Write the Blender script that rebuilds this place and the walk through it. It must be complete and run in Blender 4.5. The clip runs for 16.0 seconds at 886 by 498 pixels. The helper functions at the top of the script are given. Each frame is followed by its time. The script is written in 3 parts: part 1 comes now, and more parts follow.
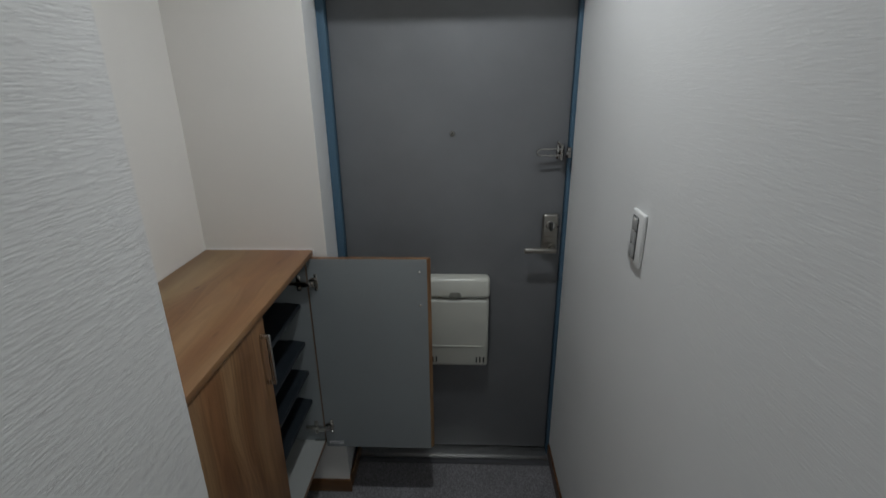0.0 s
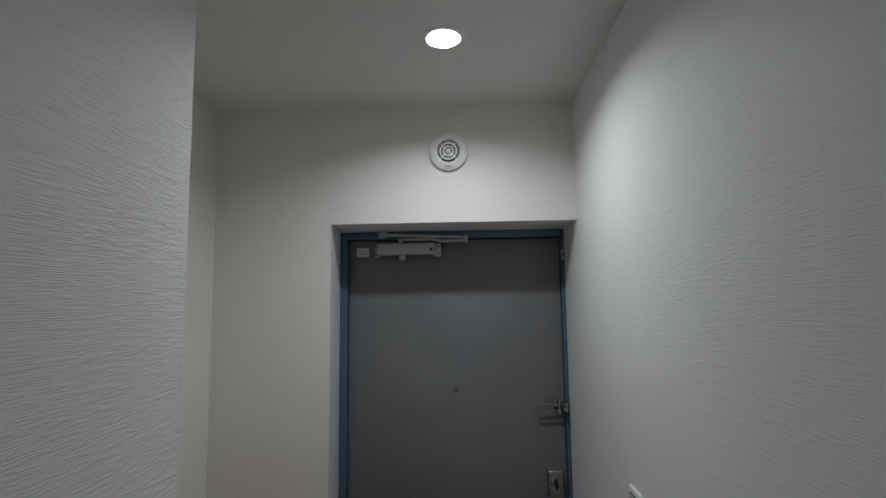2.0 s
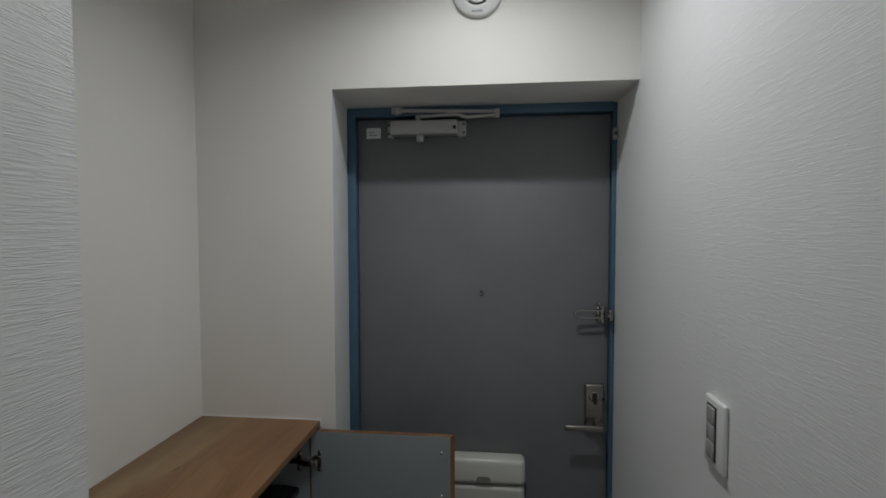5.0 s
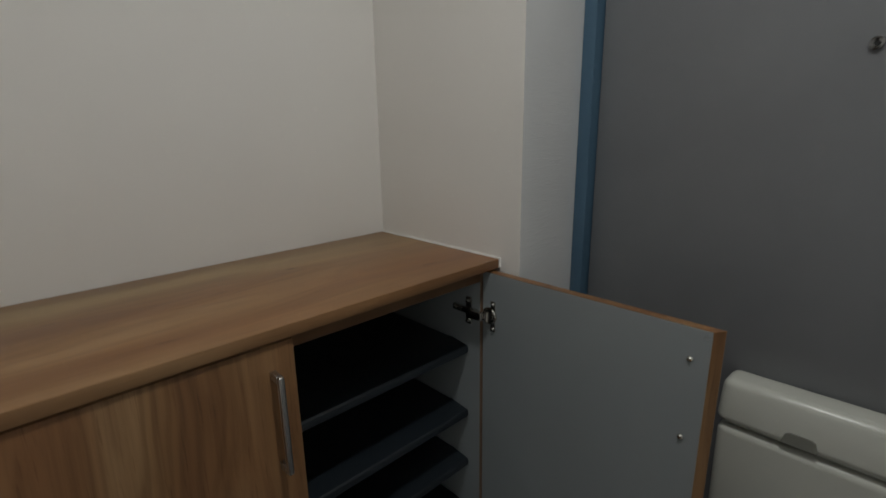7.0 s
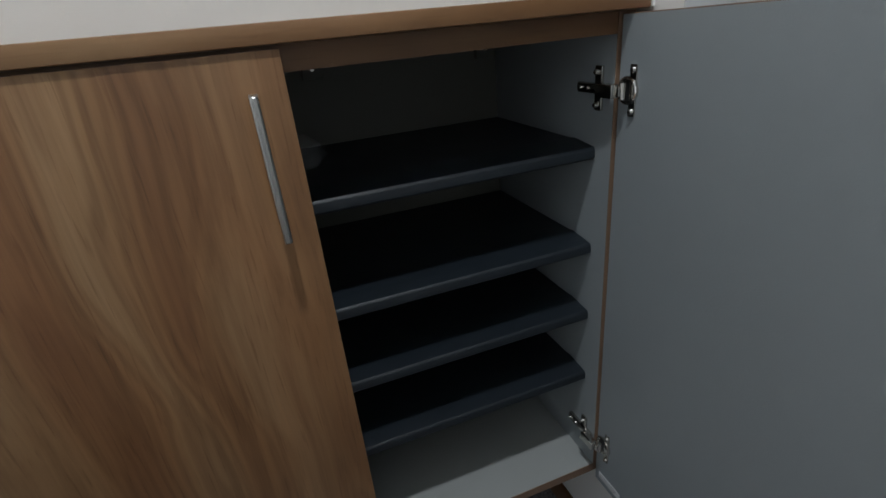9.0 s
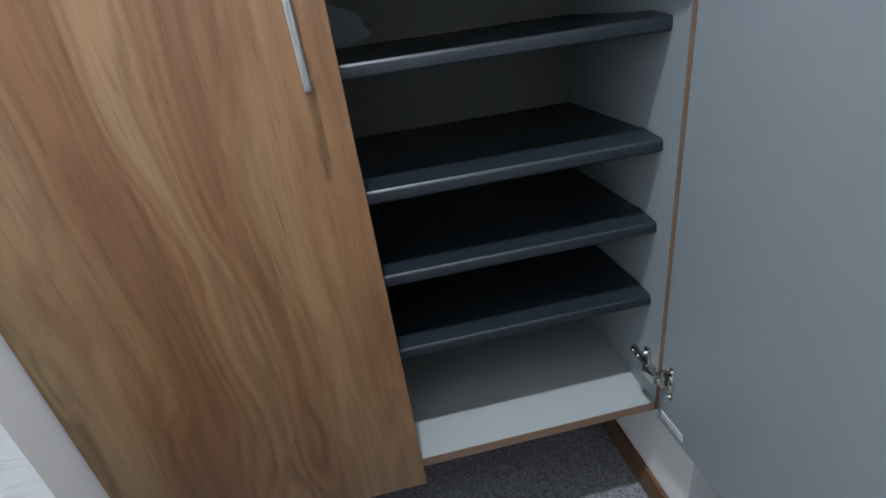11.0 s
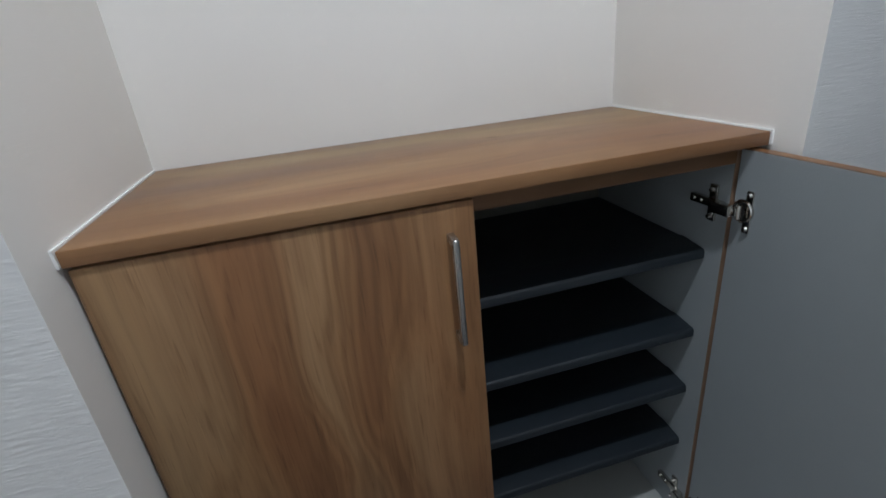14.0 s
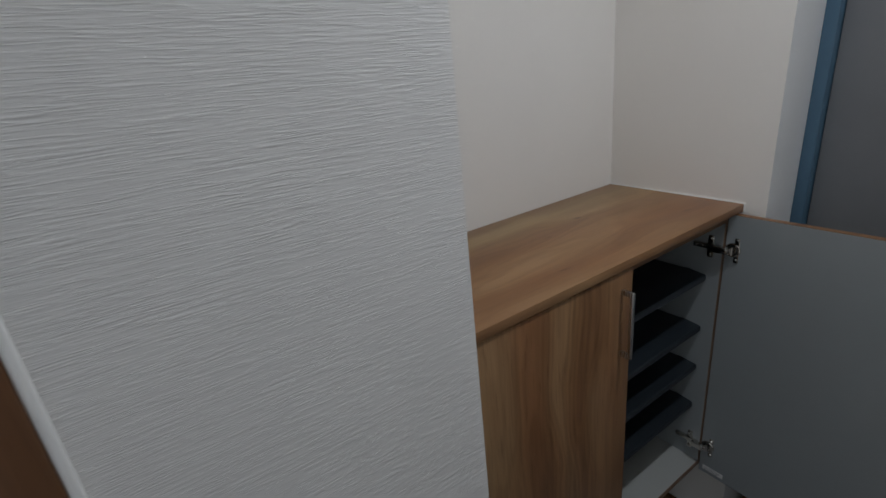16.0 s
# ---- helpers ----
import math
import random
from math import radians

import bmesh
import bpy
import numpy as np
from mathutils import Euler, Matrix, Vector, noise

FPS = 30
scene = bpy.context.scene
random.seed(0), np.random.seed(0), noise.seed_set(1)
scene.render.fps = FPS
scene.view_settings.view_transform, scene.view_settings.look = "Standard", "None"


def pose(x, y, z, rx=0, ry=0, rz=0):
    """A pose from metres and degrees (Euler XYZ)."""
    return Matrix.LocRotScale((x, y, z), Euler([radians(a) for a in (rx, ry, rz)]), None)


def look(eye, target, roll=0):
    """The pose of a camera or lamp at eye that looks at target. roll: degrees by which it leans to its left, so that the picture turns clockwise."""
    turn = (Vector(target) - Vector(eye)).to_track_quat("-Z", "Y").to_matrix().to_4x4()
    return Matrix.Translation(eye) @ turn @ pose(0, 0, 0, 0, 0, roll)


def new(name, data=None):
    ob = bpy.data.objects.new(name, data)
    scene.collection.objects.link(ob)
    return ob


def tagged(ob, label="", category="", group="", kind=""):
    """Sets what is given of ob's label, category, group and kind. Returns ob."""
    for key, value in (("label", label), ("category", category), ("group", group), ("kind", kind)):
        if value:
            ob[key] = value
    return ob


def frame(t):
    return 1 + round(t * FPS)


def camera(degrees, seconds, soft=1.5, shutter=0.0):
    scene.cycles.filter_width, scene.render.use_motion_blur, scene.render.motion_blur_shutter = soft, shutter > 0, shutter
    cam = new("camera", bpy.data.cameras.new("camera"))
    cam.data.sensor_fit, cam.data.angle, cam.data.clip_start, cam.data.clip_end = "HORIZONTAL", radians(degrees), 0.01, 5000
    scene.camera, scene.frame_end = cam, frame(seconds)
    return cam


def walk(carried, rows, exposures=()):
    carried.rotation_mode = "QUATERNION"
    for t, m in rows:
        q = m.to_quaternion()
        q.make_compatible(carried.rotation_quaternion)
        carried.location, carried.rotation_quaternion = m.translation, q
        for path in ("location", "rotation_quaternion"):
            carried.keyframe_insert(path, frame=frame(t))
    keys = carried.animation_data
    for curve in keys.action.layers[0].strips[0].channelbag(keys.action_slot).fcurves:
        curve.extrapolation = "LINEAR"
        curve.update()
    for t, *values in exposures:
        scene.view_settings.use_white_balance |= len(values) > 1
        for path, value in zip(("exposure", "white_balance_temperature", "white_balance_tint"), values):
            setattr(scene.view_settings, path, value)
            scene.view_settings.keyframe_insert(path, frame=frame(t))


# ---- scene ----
cam = camera(85.8, 16.0, shutter=0.25)
PATH = [
    (0, (0.445, -1.439, 1.587), (0.36, 0.437, 0.898), -0.7),
    (0.5, (0.454, -1.48, 1.643), (0.361, 0.474, 1.226), -0.8),
    (1, (0.45, -1.525, 1.691), (0.355, 0.468, 1.544), -0.8),
    (1.5, (0.447, -1.559, 1.733), (0.352, 0.437, 1.794), -0.5),
    (2, (0.454, -1.57, 1.742), (0.356, 0.418, 1.933), -0.7),
    (2.5, (0.439, -1.559, 1.73), (0.376, 0.424, 1.98), -0.4),
    (3, (0.439, -1.545, 1.724), (0.38, 0.438, 1.977), -0.2),
    (3.5, (0.451, -1.52, 1.705), (0.382, 0.467, 1.922), -0.2),
    (5.8, (0.436, -1.036, 1.548), (-0.107, 0.867, 1.259), -0.2),
    (6, (0.46, -0.956, 1.533), (-0.264, 0.879, 1.203), -0.8),
    (6.5, (0.493, -0.779, 1.415), (-0.664, 0.814, 1.062), -0.9),
    (7, (0.496, -0.664, 1.295), (-0.902, 0.675, 0.794), -0.9),
    (7.5, (0.467, -0.565, 1.212), (-1.07, 0.571, 0.624), -1.4),
    (8, (0.448, -0.482, 1.12), (-1.2, 0.425, 0.439), -2.5),
    (8.5, (0.436, -0.446, 1.063), (-1.269, 0.279, 0.31), -4.4),
    (9, (0.436, -0.439, 1.036), (-1.288, 0.135, 0.2), -5.7),
    (9.5, (0.43, -0.432, 0.982), (-1.309, 0.073, 0.131), -6.0),
    (10, (0.462, -0.388, 0.917), (-1.318, -0.135, 0.041), -7.3),
    (12.5, (0.434, -0.435, 0.908), (-1.345, -0.232, 0.016), -8.4),
    (13, (0.439, -0.45, 0.966), (-1.344, -0.215, 0.091), -7.9),
    (13.5, (0.456, -0.484, 1.09), (-1.335, -0.196, 0.249), -6.9),
    (14, (0.447, -0.573, 1.199), (-1.34, -0.144, 0.409), -5.8),
    (14.5, (0.398, -0.667, 1.274), (-1.31, -0.008, 0.47), -5.8),
    (15, (0.402, -0.797, 1.31), (-1.233, 0.011, 0.492), -7.0),
    (15.5, (0.41, -0.991, 1.37), (-1.147, -0.016, 0.578), -6.4),
    (16, (0.424, -1.142, 1.408), (-1.134, -0.107, 0.7), -5.9),
]
# seconds, stops, kelvin, tint
EXPOSURES = [(0, -0.15, 6500, 10), (0.5, -0.4, 6500, 10), (1, -0.72, 6500, 10), (1.5, -0.75, 6500, 10), (2.5, -0.75, 6500, 10), (3.5, -0.8, 6500, 10),
             (5.8, -0.5, 6700, 10), (6.5, -0.45, 6800, 10), (7, -0.28, 6900, 10), (7.5, -0.15, 6800, 10), (8, 0.08, 6500, 10), (8.5, 0.25, 6350, 10),
             (9, 0.68, 6250, 10), (9.5, 1.38, 6050, 10), (10, 1.75, 5850, 10), (12.5, 1.97, 5800, 10), (13, 1.92, 5800, 10), (13.5, 1.8, 5850, 10),
             (14, 0.74, 6050, 11), (14.5, 0.38, 6150, 11), (15, 0.1, 6300, 12), (15.5, 0.1, 6300, 13), (16, -0.08, 6400, 13)]
walk(cam, [(t, look(eye, target, roll)) for t, eye, target, roll in PATH],
     EXPOSURES)

# ---- light ----
world = bpy.data.worlds.new("world")
scene.world = world
world.use_nodes = True
world.node_tree.nodes["Background"].inputs[0].default_value = (0.7, 0.8, 1.0, 1)
world.node_tree.nodes["Background"].inputs[1].default_value = 0.05

LAMP = (0.405, -0.425)      # downlight in the ceiling
CEIL = 2.385                # ceiling height
FLOOR = 0.03                # entrance floor
RIGHT = 0.818                # right wall
HALL = 0.005                # left wall of the hall
CORNER = -0.828             # where the hall wall turns into the alcove
BACK = -0.401               # back of the alcove
HEAD = 1.982                # head of the door recess
SPLAY = -0.025             # the left reveal opens this far towards the door
END = -3.4                  # far end of the hall

lamp = new("downlight_lamp", bpy.data.lights.new("downlight_lamp", "AREA"))
lamp.data.shape, lamp.data.size, lamp.data.energy = "DISK", 0.070, 8.3
lamp.data.color = (0.905, 0.96, 1.0)
lamp.matrix_world = pose(LAMP[0], LAMP[1], CEIL + 0.021)

# fill lamp added out of view to brighten the hall walls
hall_fill = new("hall_fill_lamp", bpy.data.lights.new("hall_fill_lamp", "AREA"))
hall_fill.data.shape, hall_fill.data.size, hall_fill.data.size_y = "RECTANGLE", 0.68, 1.7
hall_fill.data.energy, hall_fill.data.color = 7.6, (0.80, 0.91, 1.0)
hall_fill.matrix_world = look((HALL - 0.10, -2.6, 1.23), (1.0, -2.6, 1.23))


# ---- materials ----
def mat(name, color, rough=0.5, metal=0.0, spec=0.5):
    m = bpy.data.materials.new(name)
    m.use_nodes = True
    b = m.node_tree.nodes["Principled BSDF"]
    b.inputs["Base Color"].default_value = (*color, 1)
    b.inputs["Roughness"].default_value = rough
    b.inputs["Metallic"].default_value = metal
    b.inputs["Specular IOR Level"].default_value = spec
    return m


def node(m, kind, **inputs):
    n = m.node_tree.nodes.new(kind)
    for key, value in inputs.items():
        n.inputs[key.replace("_", " ")].default_value = value
    return n


def place(m, scale, turn=(0, 0, 0)):
    """World position, stretched."""
    geo, mp = node(m, "ShaderNodeNewGeometry"), node(m, "ShaderNodeMapping")
    mp.inputs["Scale"].default_value, mp.inputs["Rotation"].default_value = scale, turn
    m.node_tree.links.new(geo.outputs["Position"], mp.inputs[0])
    return mp.outputs[0]


def noise_at(m, where, scale, detail=4.0, rough=0.5, distort=0.0):
    n = node(m, "ShaderNodeTexNoise", Scale=scale, Detail=detail, Roughness=rough, Distortion=distort)
    m.node_tree.links.new(where, n.inputs["Vector"])
    return n.outputs[0]


def ramp(m, value, stops):
    r = node(m, "ShaderNodeValToRGB")
    while len(r.color_ramp.elements) < len(stops):
        r.color_ramp.elements.new(0.5)
    for e, (p, c) in zip(r.color_ramp.elements, stops):
        e.position, e.color = p, (*c, 1) if len(c) == 3 else c
    m.node_tree.links.new(value, r.inputs[0])
    return r.outputs[0]


def mixed(m, fac, a, b, mode="MIX"):
    n = m.node_tree.nodes.new("ShaderNodeMix")
    n.data_type, n.blend_type = "RGBA", mode
    for socket, v in ((n.inputs[0], fac), (n.inputs[6], a), (n.inputs[7], b)):
        if isinstance(v, bpy.types.NodeSocket):
            m.node_tree.links.new(v, socket)
        else:
            socket.default_value = v if isinstance(v, float) else (*v, 1)
    return n.outputs[2]


def math_node(m, op, a, b):
    n = m.node_tree.nodes.new("ShaderNodeMath")
    n.operation = op
    for socket, v in zip(n.inputs, (a, b, 0.5)):
        if isinstance(v, bpy.types.NodeSocket):
            m.node_tree.links.new(v, socket)
        else:
            socket.default_value = v
    return n.outputs[0]


def plug(m, value, name):
    m.node_tree.links.new(value, m.node_tree.nodes["Principled BSDF"].inputs[name])


def bump(m, height, depth, strength=1.0):
    b = node(m, "ShaderNodeBump", Strength=strength, Distance=depth)
    m.node_tree.links.new(height, b.inputs["Height"])
    plug(m, b.outputs[0], "Normal")


def wallpaper(name, tint, depth):
    """Off-white vinyl paper pressed with fine, broken, level brush strokes."""
    m = mat(name, tint, 0.6, 0, 0.3)
    def strokes(scale, width):
        n = noise_at(m, place(m, scale), 1.0, 1.5, 0.45)
        return ramp(m, n, [(0.5 - width, (0, 0, 0)), (0.49, (1, 1, 1)), (0.51, (1, 1, 1)), (0.5 + width, (0, 0, 0))])
    broken = ramp(m, noise_at(m, place(m, (22, 22, 110)), 1.0, 3.0), [(0.36, (0.3, 0.3, 0.3)), (0.56, (1, 1, 1))])
    both = math_node(m, "ADD", strokes((15, 15, 360), 0.10), math_node(m, "MULTIPLY", strokes((22, 22, 560), 0.12), 0.4))
    both = math_node(m, "MULTIPLY", both, broken)
    fine = noise_at(m, place(m, (300, 300, 420)), 1.0, 2.0)
    bump(m, math_node(m, "ADD", both, math_node(m, "MULTIPLY", fine, 0.12)), depth)
    cloud = noise_at(m, place(m, (1, 1, 1)), 2.2, 4.0)
    plug(m, ramp(m, cloud, [(0.3, tuple(c * 0.96 for c in tint)), (0.7, tint)]), "Base Color")
    return m


def timber(name, along, dark=1.0, streak=0.3):
    """Printed walnut with flowing figure, pores and small knots; along names the axis of the grain."""
    m = mat(name, (0.3, 0.17, 0.08), 0.38, 0, 0.4)
    def stretch(cross, grain):
        return tuple(grain if a == along else cross for a in "xyz")
    def bent(scale, bend):
        warp = node(m, "ShaderNodeTexNoise", Scale=1.0, Detail=2.0)
        m.node_tree.links.new(place(m, stretch(6.0, 2.2)), warp.inputs["Vector"])
        add = m.node_tree.nodes.new("ShaderNodeVectorMath")
        add.operation = "MULTIPLY_ADD"
        m.node_tree.links.new(warp.outputs["Color"], add.inputs[0])
        add.inputs[1].default_value = (bend, bend, bend)
        m.node_tree.links.new(place(m, scale), add.inputs[2])
        return add.outputs[0]
    figure = noise_at(m, bent(stretch(9.0, 0.9), 1.3), 1.0, 2.0, 0.4)
    tones = ((0.32, (0.196, 0.094, 0.042)), (0.44, (0.248, 0.128, 0.057)), (0.54, (0.274, 0.152, 0.071)), (0.66, (0.338, 0.208, 0.106)))
    color = ramp(m, figure, [(p, tuple(v * dark for v in c)) for p, c in tones])
    rings = math_node(m, "SINE", math_node(m, "MULTIPLY", figure, 85.0), 0.0)
    rings = ramp(m, math_node(m, "MULTIPLY_ADD", rings, 0.5), [(0.15, (0.70, 0.64, 0.58)), (0.6, (1.03, 1.03, 1.02)), (0.95, (1.16, 1.14, 1.10))])
    faint = ramp(m, noise_at(m, place(m, stretch(6.0, 1.6)), 1.0, 3.0), [(0.38, (0, 0, 0)), (0.62, (1, 1, 1))])
    color = mixed(m, math_node(m, "MULTIPLY", faint, streak), color, mixed(m, 1.0, color, rings, "MULTIPLY"))
    lines = noise_at(m, bent(stretch(58.0, 1.9), 2.6), 1.0, 5.0, 0.65)
    color = mixed(m, streak, color, ramp(m, lines, [(0.3, (0.50, 0.44, 0.40)), (0.55, (1, 1, 1)), (0.72, (1.20, 1.18, 1.13))]), "MULTIPLY")
    pores = ramp(m, noise_at(m, bent(stretch(330.0, 15.0), 3.0), 1.0, 2.0), [(0.30, (0.62, 0.56, 0.52)), (0.40, (1, 1, 1))])
    color = mixed(m, streak * 0.9, color, pores, "MULTIPLY")
    knots = ramp(m, noise_at(m, bent(stretch(30.0, 9.0), 1.0), 1.0, 1.0), [(0.18, (0.36, 0.29, 0.25)), (0.26, (1, 1, 1))])
    color = mixed(m, 0.8, color, knots, "MULTIPLY")
    zones = ramp(m, noise_at(m, place(m, stretch(4.0, 1.0)), 1.0, 2.0), [(0.3, (1.10, 0.95, 0.88)), (0.7, (0.94, 1.03, 1.03))])
    plug(m, mixed(m, 1.0, color, zones, "MULTIPLY"), "Base Color")
    bump(m, lines, 0.0004, 0.4)
    plug(m, ramp(m, figure, [(0.3, (0.34, 0.34, 0.34)), (0.7, (0.45, 0.45, 0.45))]), "Roughness")
    return m


def painted(name, color, rough, speck=0.06, depth=0.0003, metal=0.0):
    """Paint or moulded plastic with slight clouding, orange peel and smudges."""
    m = mat(name, color, rough, metal)
    cloud = noise_at(m, place(m, (1, 1, 1)), 5.0, 5.0, 0.6)
    plug(m, ramp(m, cloud, [(0.3, tuple(c * (1 - speck) for c in color)), (0.7, tuple(c * (1 + speck) for c in color))]), "Base Color")
    smudge = noise_at(m, place(m, (1, 1, 0.6)), 11.0, 4.0)
    plug(m, ramp(m, smudge, [(0.3, (rough * 0.94,) * 3), (0.75, (min(1, rough * 1.08),) * 3)]), "Roughness")
    bump(m, noise_at(m, place(m, (1, 1, 1)), 420.0, 2.0), depth, 0.6)
    return m


def brushed(name, color, rough, along="z"):
    m = mat(name, color, rough, 1.0)
    s = tuple(6 if a == along else 500 for a in "xyz")
    fine = noise_at(m, place(m, s), 1.0, 3.0)
    plug(m, ramp(m, fine, [(0.3, (rough * 0.75,) * 3), (0.7, (rough * 1.3,) * 3)]), "Roughness")
    bump(m, fine, 0.0001, 0.4)
    return m


def speckled(name):
    """Grey vinyl flooring with light and dark flecks."""
    m = mat(name, (0.2, 0.2, 0.21), 0.5, 0, 0.35)
    flecks = node(m, "ShaderNodeTexVoronoi", Scale=210.0)
    m.node_tree.links.new(place(m, (1, 1, 1)), flecks.inputs["Vector"])
    color = ramp(m, noise_at(m, place(m, (1, 1, 1)), 190.0, 3.0, 0.7), [(0.36, (0.08, 0.076, 0.08)), (0.5, (0.21, 0.205, 0.215)), (0.66, (0.40, 0.39, 0.41))])
    color = mixed(m, 0.35, color, ramp(m, flecks.outputs["Distance"], [(0.1, (0.32, 0.32, 0.34)), (0.6, (0.15, 0.145, 0.15))]))
    cloud = ramp(m, noise_at(m, place(m, (1, 1, 1)), 7.0, 4.0), [(0.3, (0.82, 0.81, 0.8)), (0.7, (1.0, 1.0, 1.0))])
    plug(m, mixed(m, 1.0, color, cloud, "MULTIPLY"), "Base Color")
    bump(m, noise_at(m, place(m, (1, 1, 1)), 320.0, 2.0), 0.0004, 0.5)
    return m


PAPER = wallpaper("hall_wallpaper", (0.80, 0.79, 0.77), 0.00036)
PAPER_EAST = wallpaper("fine_hall_wallpaper", (0.795, 0.795, 0.785), 0.00014)
PAPER_ALCOVE = wallpaper("alcove_wallpaper", (0.81, 0.785, 0.745), 0.00004)
CEILING = wallpaper("ceiling_paper", (0.80, 0.79, 0.76), 0.0001)
WOOD_TOP, WOOD_DOOR, WOOD_EDGE = timber("walnut_top", "y", 0.93, 0.25), timber("walnut_door", "z", 0.90, 0.62), painted("tan_edge_band", (0.205, 0.128, 0.082), 0.45)
RAIL = timber("walnut_rail", "y", 0.6)
SKIRT = timber("brown_skirting", "x", 0.55)
STEEL_DOOR = painted("grey_door_paint", (0.168, 0.171, 0.178), 0.40)
BLUE = painted("blue_frame_paint", (0.062, 0.125, 0.185), 0.4)
GREY_BOARD = painted("grey_melamine", (0.282, 0.306, 0.312), 0.42, 0.03)
PALE_BOARD = painted("pale_melamine", (0.315, 0.325, 0.31), 0.45, 0.03)
# olive board, its colour lowered further to deepen the shade behind the shelves
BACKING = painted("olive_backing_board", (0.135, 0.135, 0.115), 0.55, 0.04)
NAVY = painted("dark_shelf_plastic", (0.011, 0.0155, 0.020), 0.40, 0.1)
IVORY = painted("ivory_plastic", (0.56, 0.56, 0.50), 0.3, 0.03, 0.0001)
# ivory darkened to stand for the shade in the lid's notch
NOTCH_SHADE = painted("ivory_notch_shade", (0.22, 0.22, 0.19), 0.45, 0.03, 0.0001)
WHITE = painted("white_plastic", (0.78, 0.78, 0.76), 0.35, 0.02, 0.0001)
SILVER = painted("silver_paint", (0.46, 0.46, 0.45), 0.4, 0.03, 0.0001, 0.3)
DARK = painted("black_plastic", (0.02, 0.02, 0.02), 0.45)
SILL_GREY = painted("dark_grey_metal", (0.075, 0.075, 0.08), 0.4)
SATIN = brushed("satin_nickel", (0.33, 0.315, 0.285), 0.34, "x")
STAINLESS = brushed("stainless_steel", (0.55, 0.55, 0.54), 0.33, "x")
HANDLE = brushed("brushed_aluminium", (0.48, 0.475, 0.46), 0.26, "z")
CHROME = mat("chrome", (0.40, 0.39, 0.37), 0.12, 1.0)
NICKEL = mat("nickel_plate", (0.60, 0.58, 0.54), 0.18, 1.0)
LABEL = painted("paper_label", (0.72, 0.72, 0.72), 0.6)
INK = mat("grey_print", (0.3, 0.3, 0.31), 0.6)
SEAL = mat("white_sealant", (0.85, 0.85, 0.83), 0.4)
VINYL = speckled("speckled_vinyl")
PLANKS = timber("hall_floorboards", "y", 0.8)
BROWN_DOOR = timber("brown_door_wood", "z", 0.68)
GLOW = mat("lamp_lens", (0.9, 0.9, 0.9), 0.3)
GLOW.node_tree.nodes["Principled BSDF"].inputs["Emission Color"].default_value = (1, 0.98, 0.93, 1)
GLOW.node_tree.nodes["Principled BSDF"].inputs["Emission Strength"].default_value = 25.0
CLEAR = mat("thin_clear_plastic", (0.75, 0.78, 0.8), 0.25)
CLEAR.node_tree.nodes["Principled BSDF"].inputs["Alpha"].default_value = 0.11


# ---- building blocks ----
def box(bm, x0, x1, y0, y1, z0, z1, bevel=0.0, seg=2):
    made = bmesh.ops.create_cube(bm, size=1)["verts"]
    for v in made:
        v.co = (x0 + (v.co.x + 0.5) * (x1 - x0), y0 + (v.co.y + 0.5) * (y1 - y0), z0 + (v.co.z + 0.5) * (z1 - z0))
    if bevel:
        edges = list({e for v in made for e in v.link_edges})
        bmesh.ops.bevel(bm, geom=edges, offset=bevel, segments=seg, profile=0.5, affect="EDGES", clamp_overlap=True)
    return bm


def rod(bm, a, b, r, r2=None, sides=16, bevel=0.0):
    a, b = Vector(a), Vector(b)
    m = Matrix.Translation((a + b) / 2) @ (b - a).to_track_quat("Z", "Y").to_matrix().to_4x4()
    made = bmesh.ops.create_cone(bm, cap_ends=True, segments=sides, radius1=r, radius2=r if r2 is None else r2, depth=(b - a).length, matrix=m)["verts"]
    if bevel:
        edges = [e for e in {e for v in made for e in v.link_edges} if any(len(f.verts) > 4 for f in e.link_faces)]
        bmesh.ops.bevel(bm, geom=edges, offset=bevel, segments=2, profile=0.5, affect="EDGES", clamp_overlap=True)
    return bm


def turned(bm, profile, centre, axis, sides=40):
    """A lathe: profile rows of (radius, height along axis)."""
    m = Matrix.Translation(centre) @ Vector(axis).to_track_quat("Z", "Y").to_matrix().to_4x4()
    rings = [[bm.verts.new(m @ Vector((r * math.cos(a), r * math.sin(a), h))) for a in (2 * math.pi * k / sides for k in range(sides))] for r, h in profile]
    for p, q in zip(rings, rings[1:]):
        for k in range(sides):
            bm.faces.new((p[k], p[(k + 1) % sides], q[(k + 1) % sides], q[k]))
    return rings


def extruded(bm, outline, y0, y1):
    """An (x, z) outline drawn out along y."""
    a = [bm.verts.new((x, y0, z)) for x, z in outline]
    b = [bm.verts.new((x, y1, z)) for x, z in outline]
    bm.faces.new(a)
    bm.faces.new(b[::-1])
    for k in range(len(a)):
        n = (k + 1) % len(a)
        bm.faces.new((a[k], b[k], b[n], a[n]))
    return bm


def part(name, bm, material, parent=None, label="", smooth=True):
    bmesh.ops.recalc_face_normals(bm, faces=bm.faces)
    me = bpy.data.meshes.new(name)
    bm.to_mesh(me)
    bm.free()
    me.materials.append(material)
    if smooth:
        me.shade_smooth()
        me.set_sharp_from_angle(angle=radians(32))
    ob = new(name, me)
    if parent:
        ob.parent = parent
        ob.matrix_parent_inverse = parent.matrix_world.inverted()
    if label:
        ob["label"] = label
    return ob


def block(name, x0, x1, y0, y1, z0, z1, material, parent=None, label="", bevel=0.0):
    return part(name, box(bmesh.new(), x0, x1, y0, y1, z0, z1, bevel), material, parent, label)


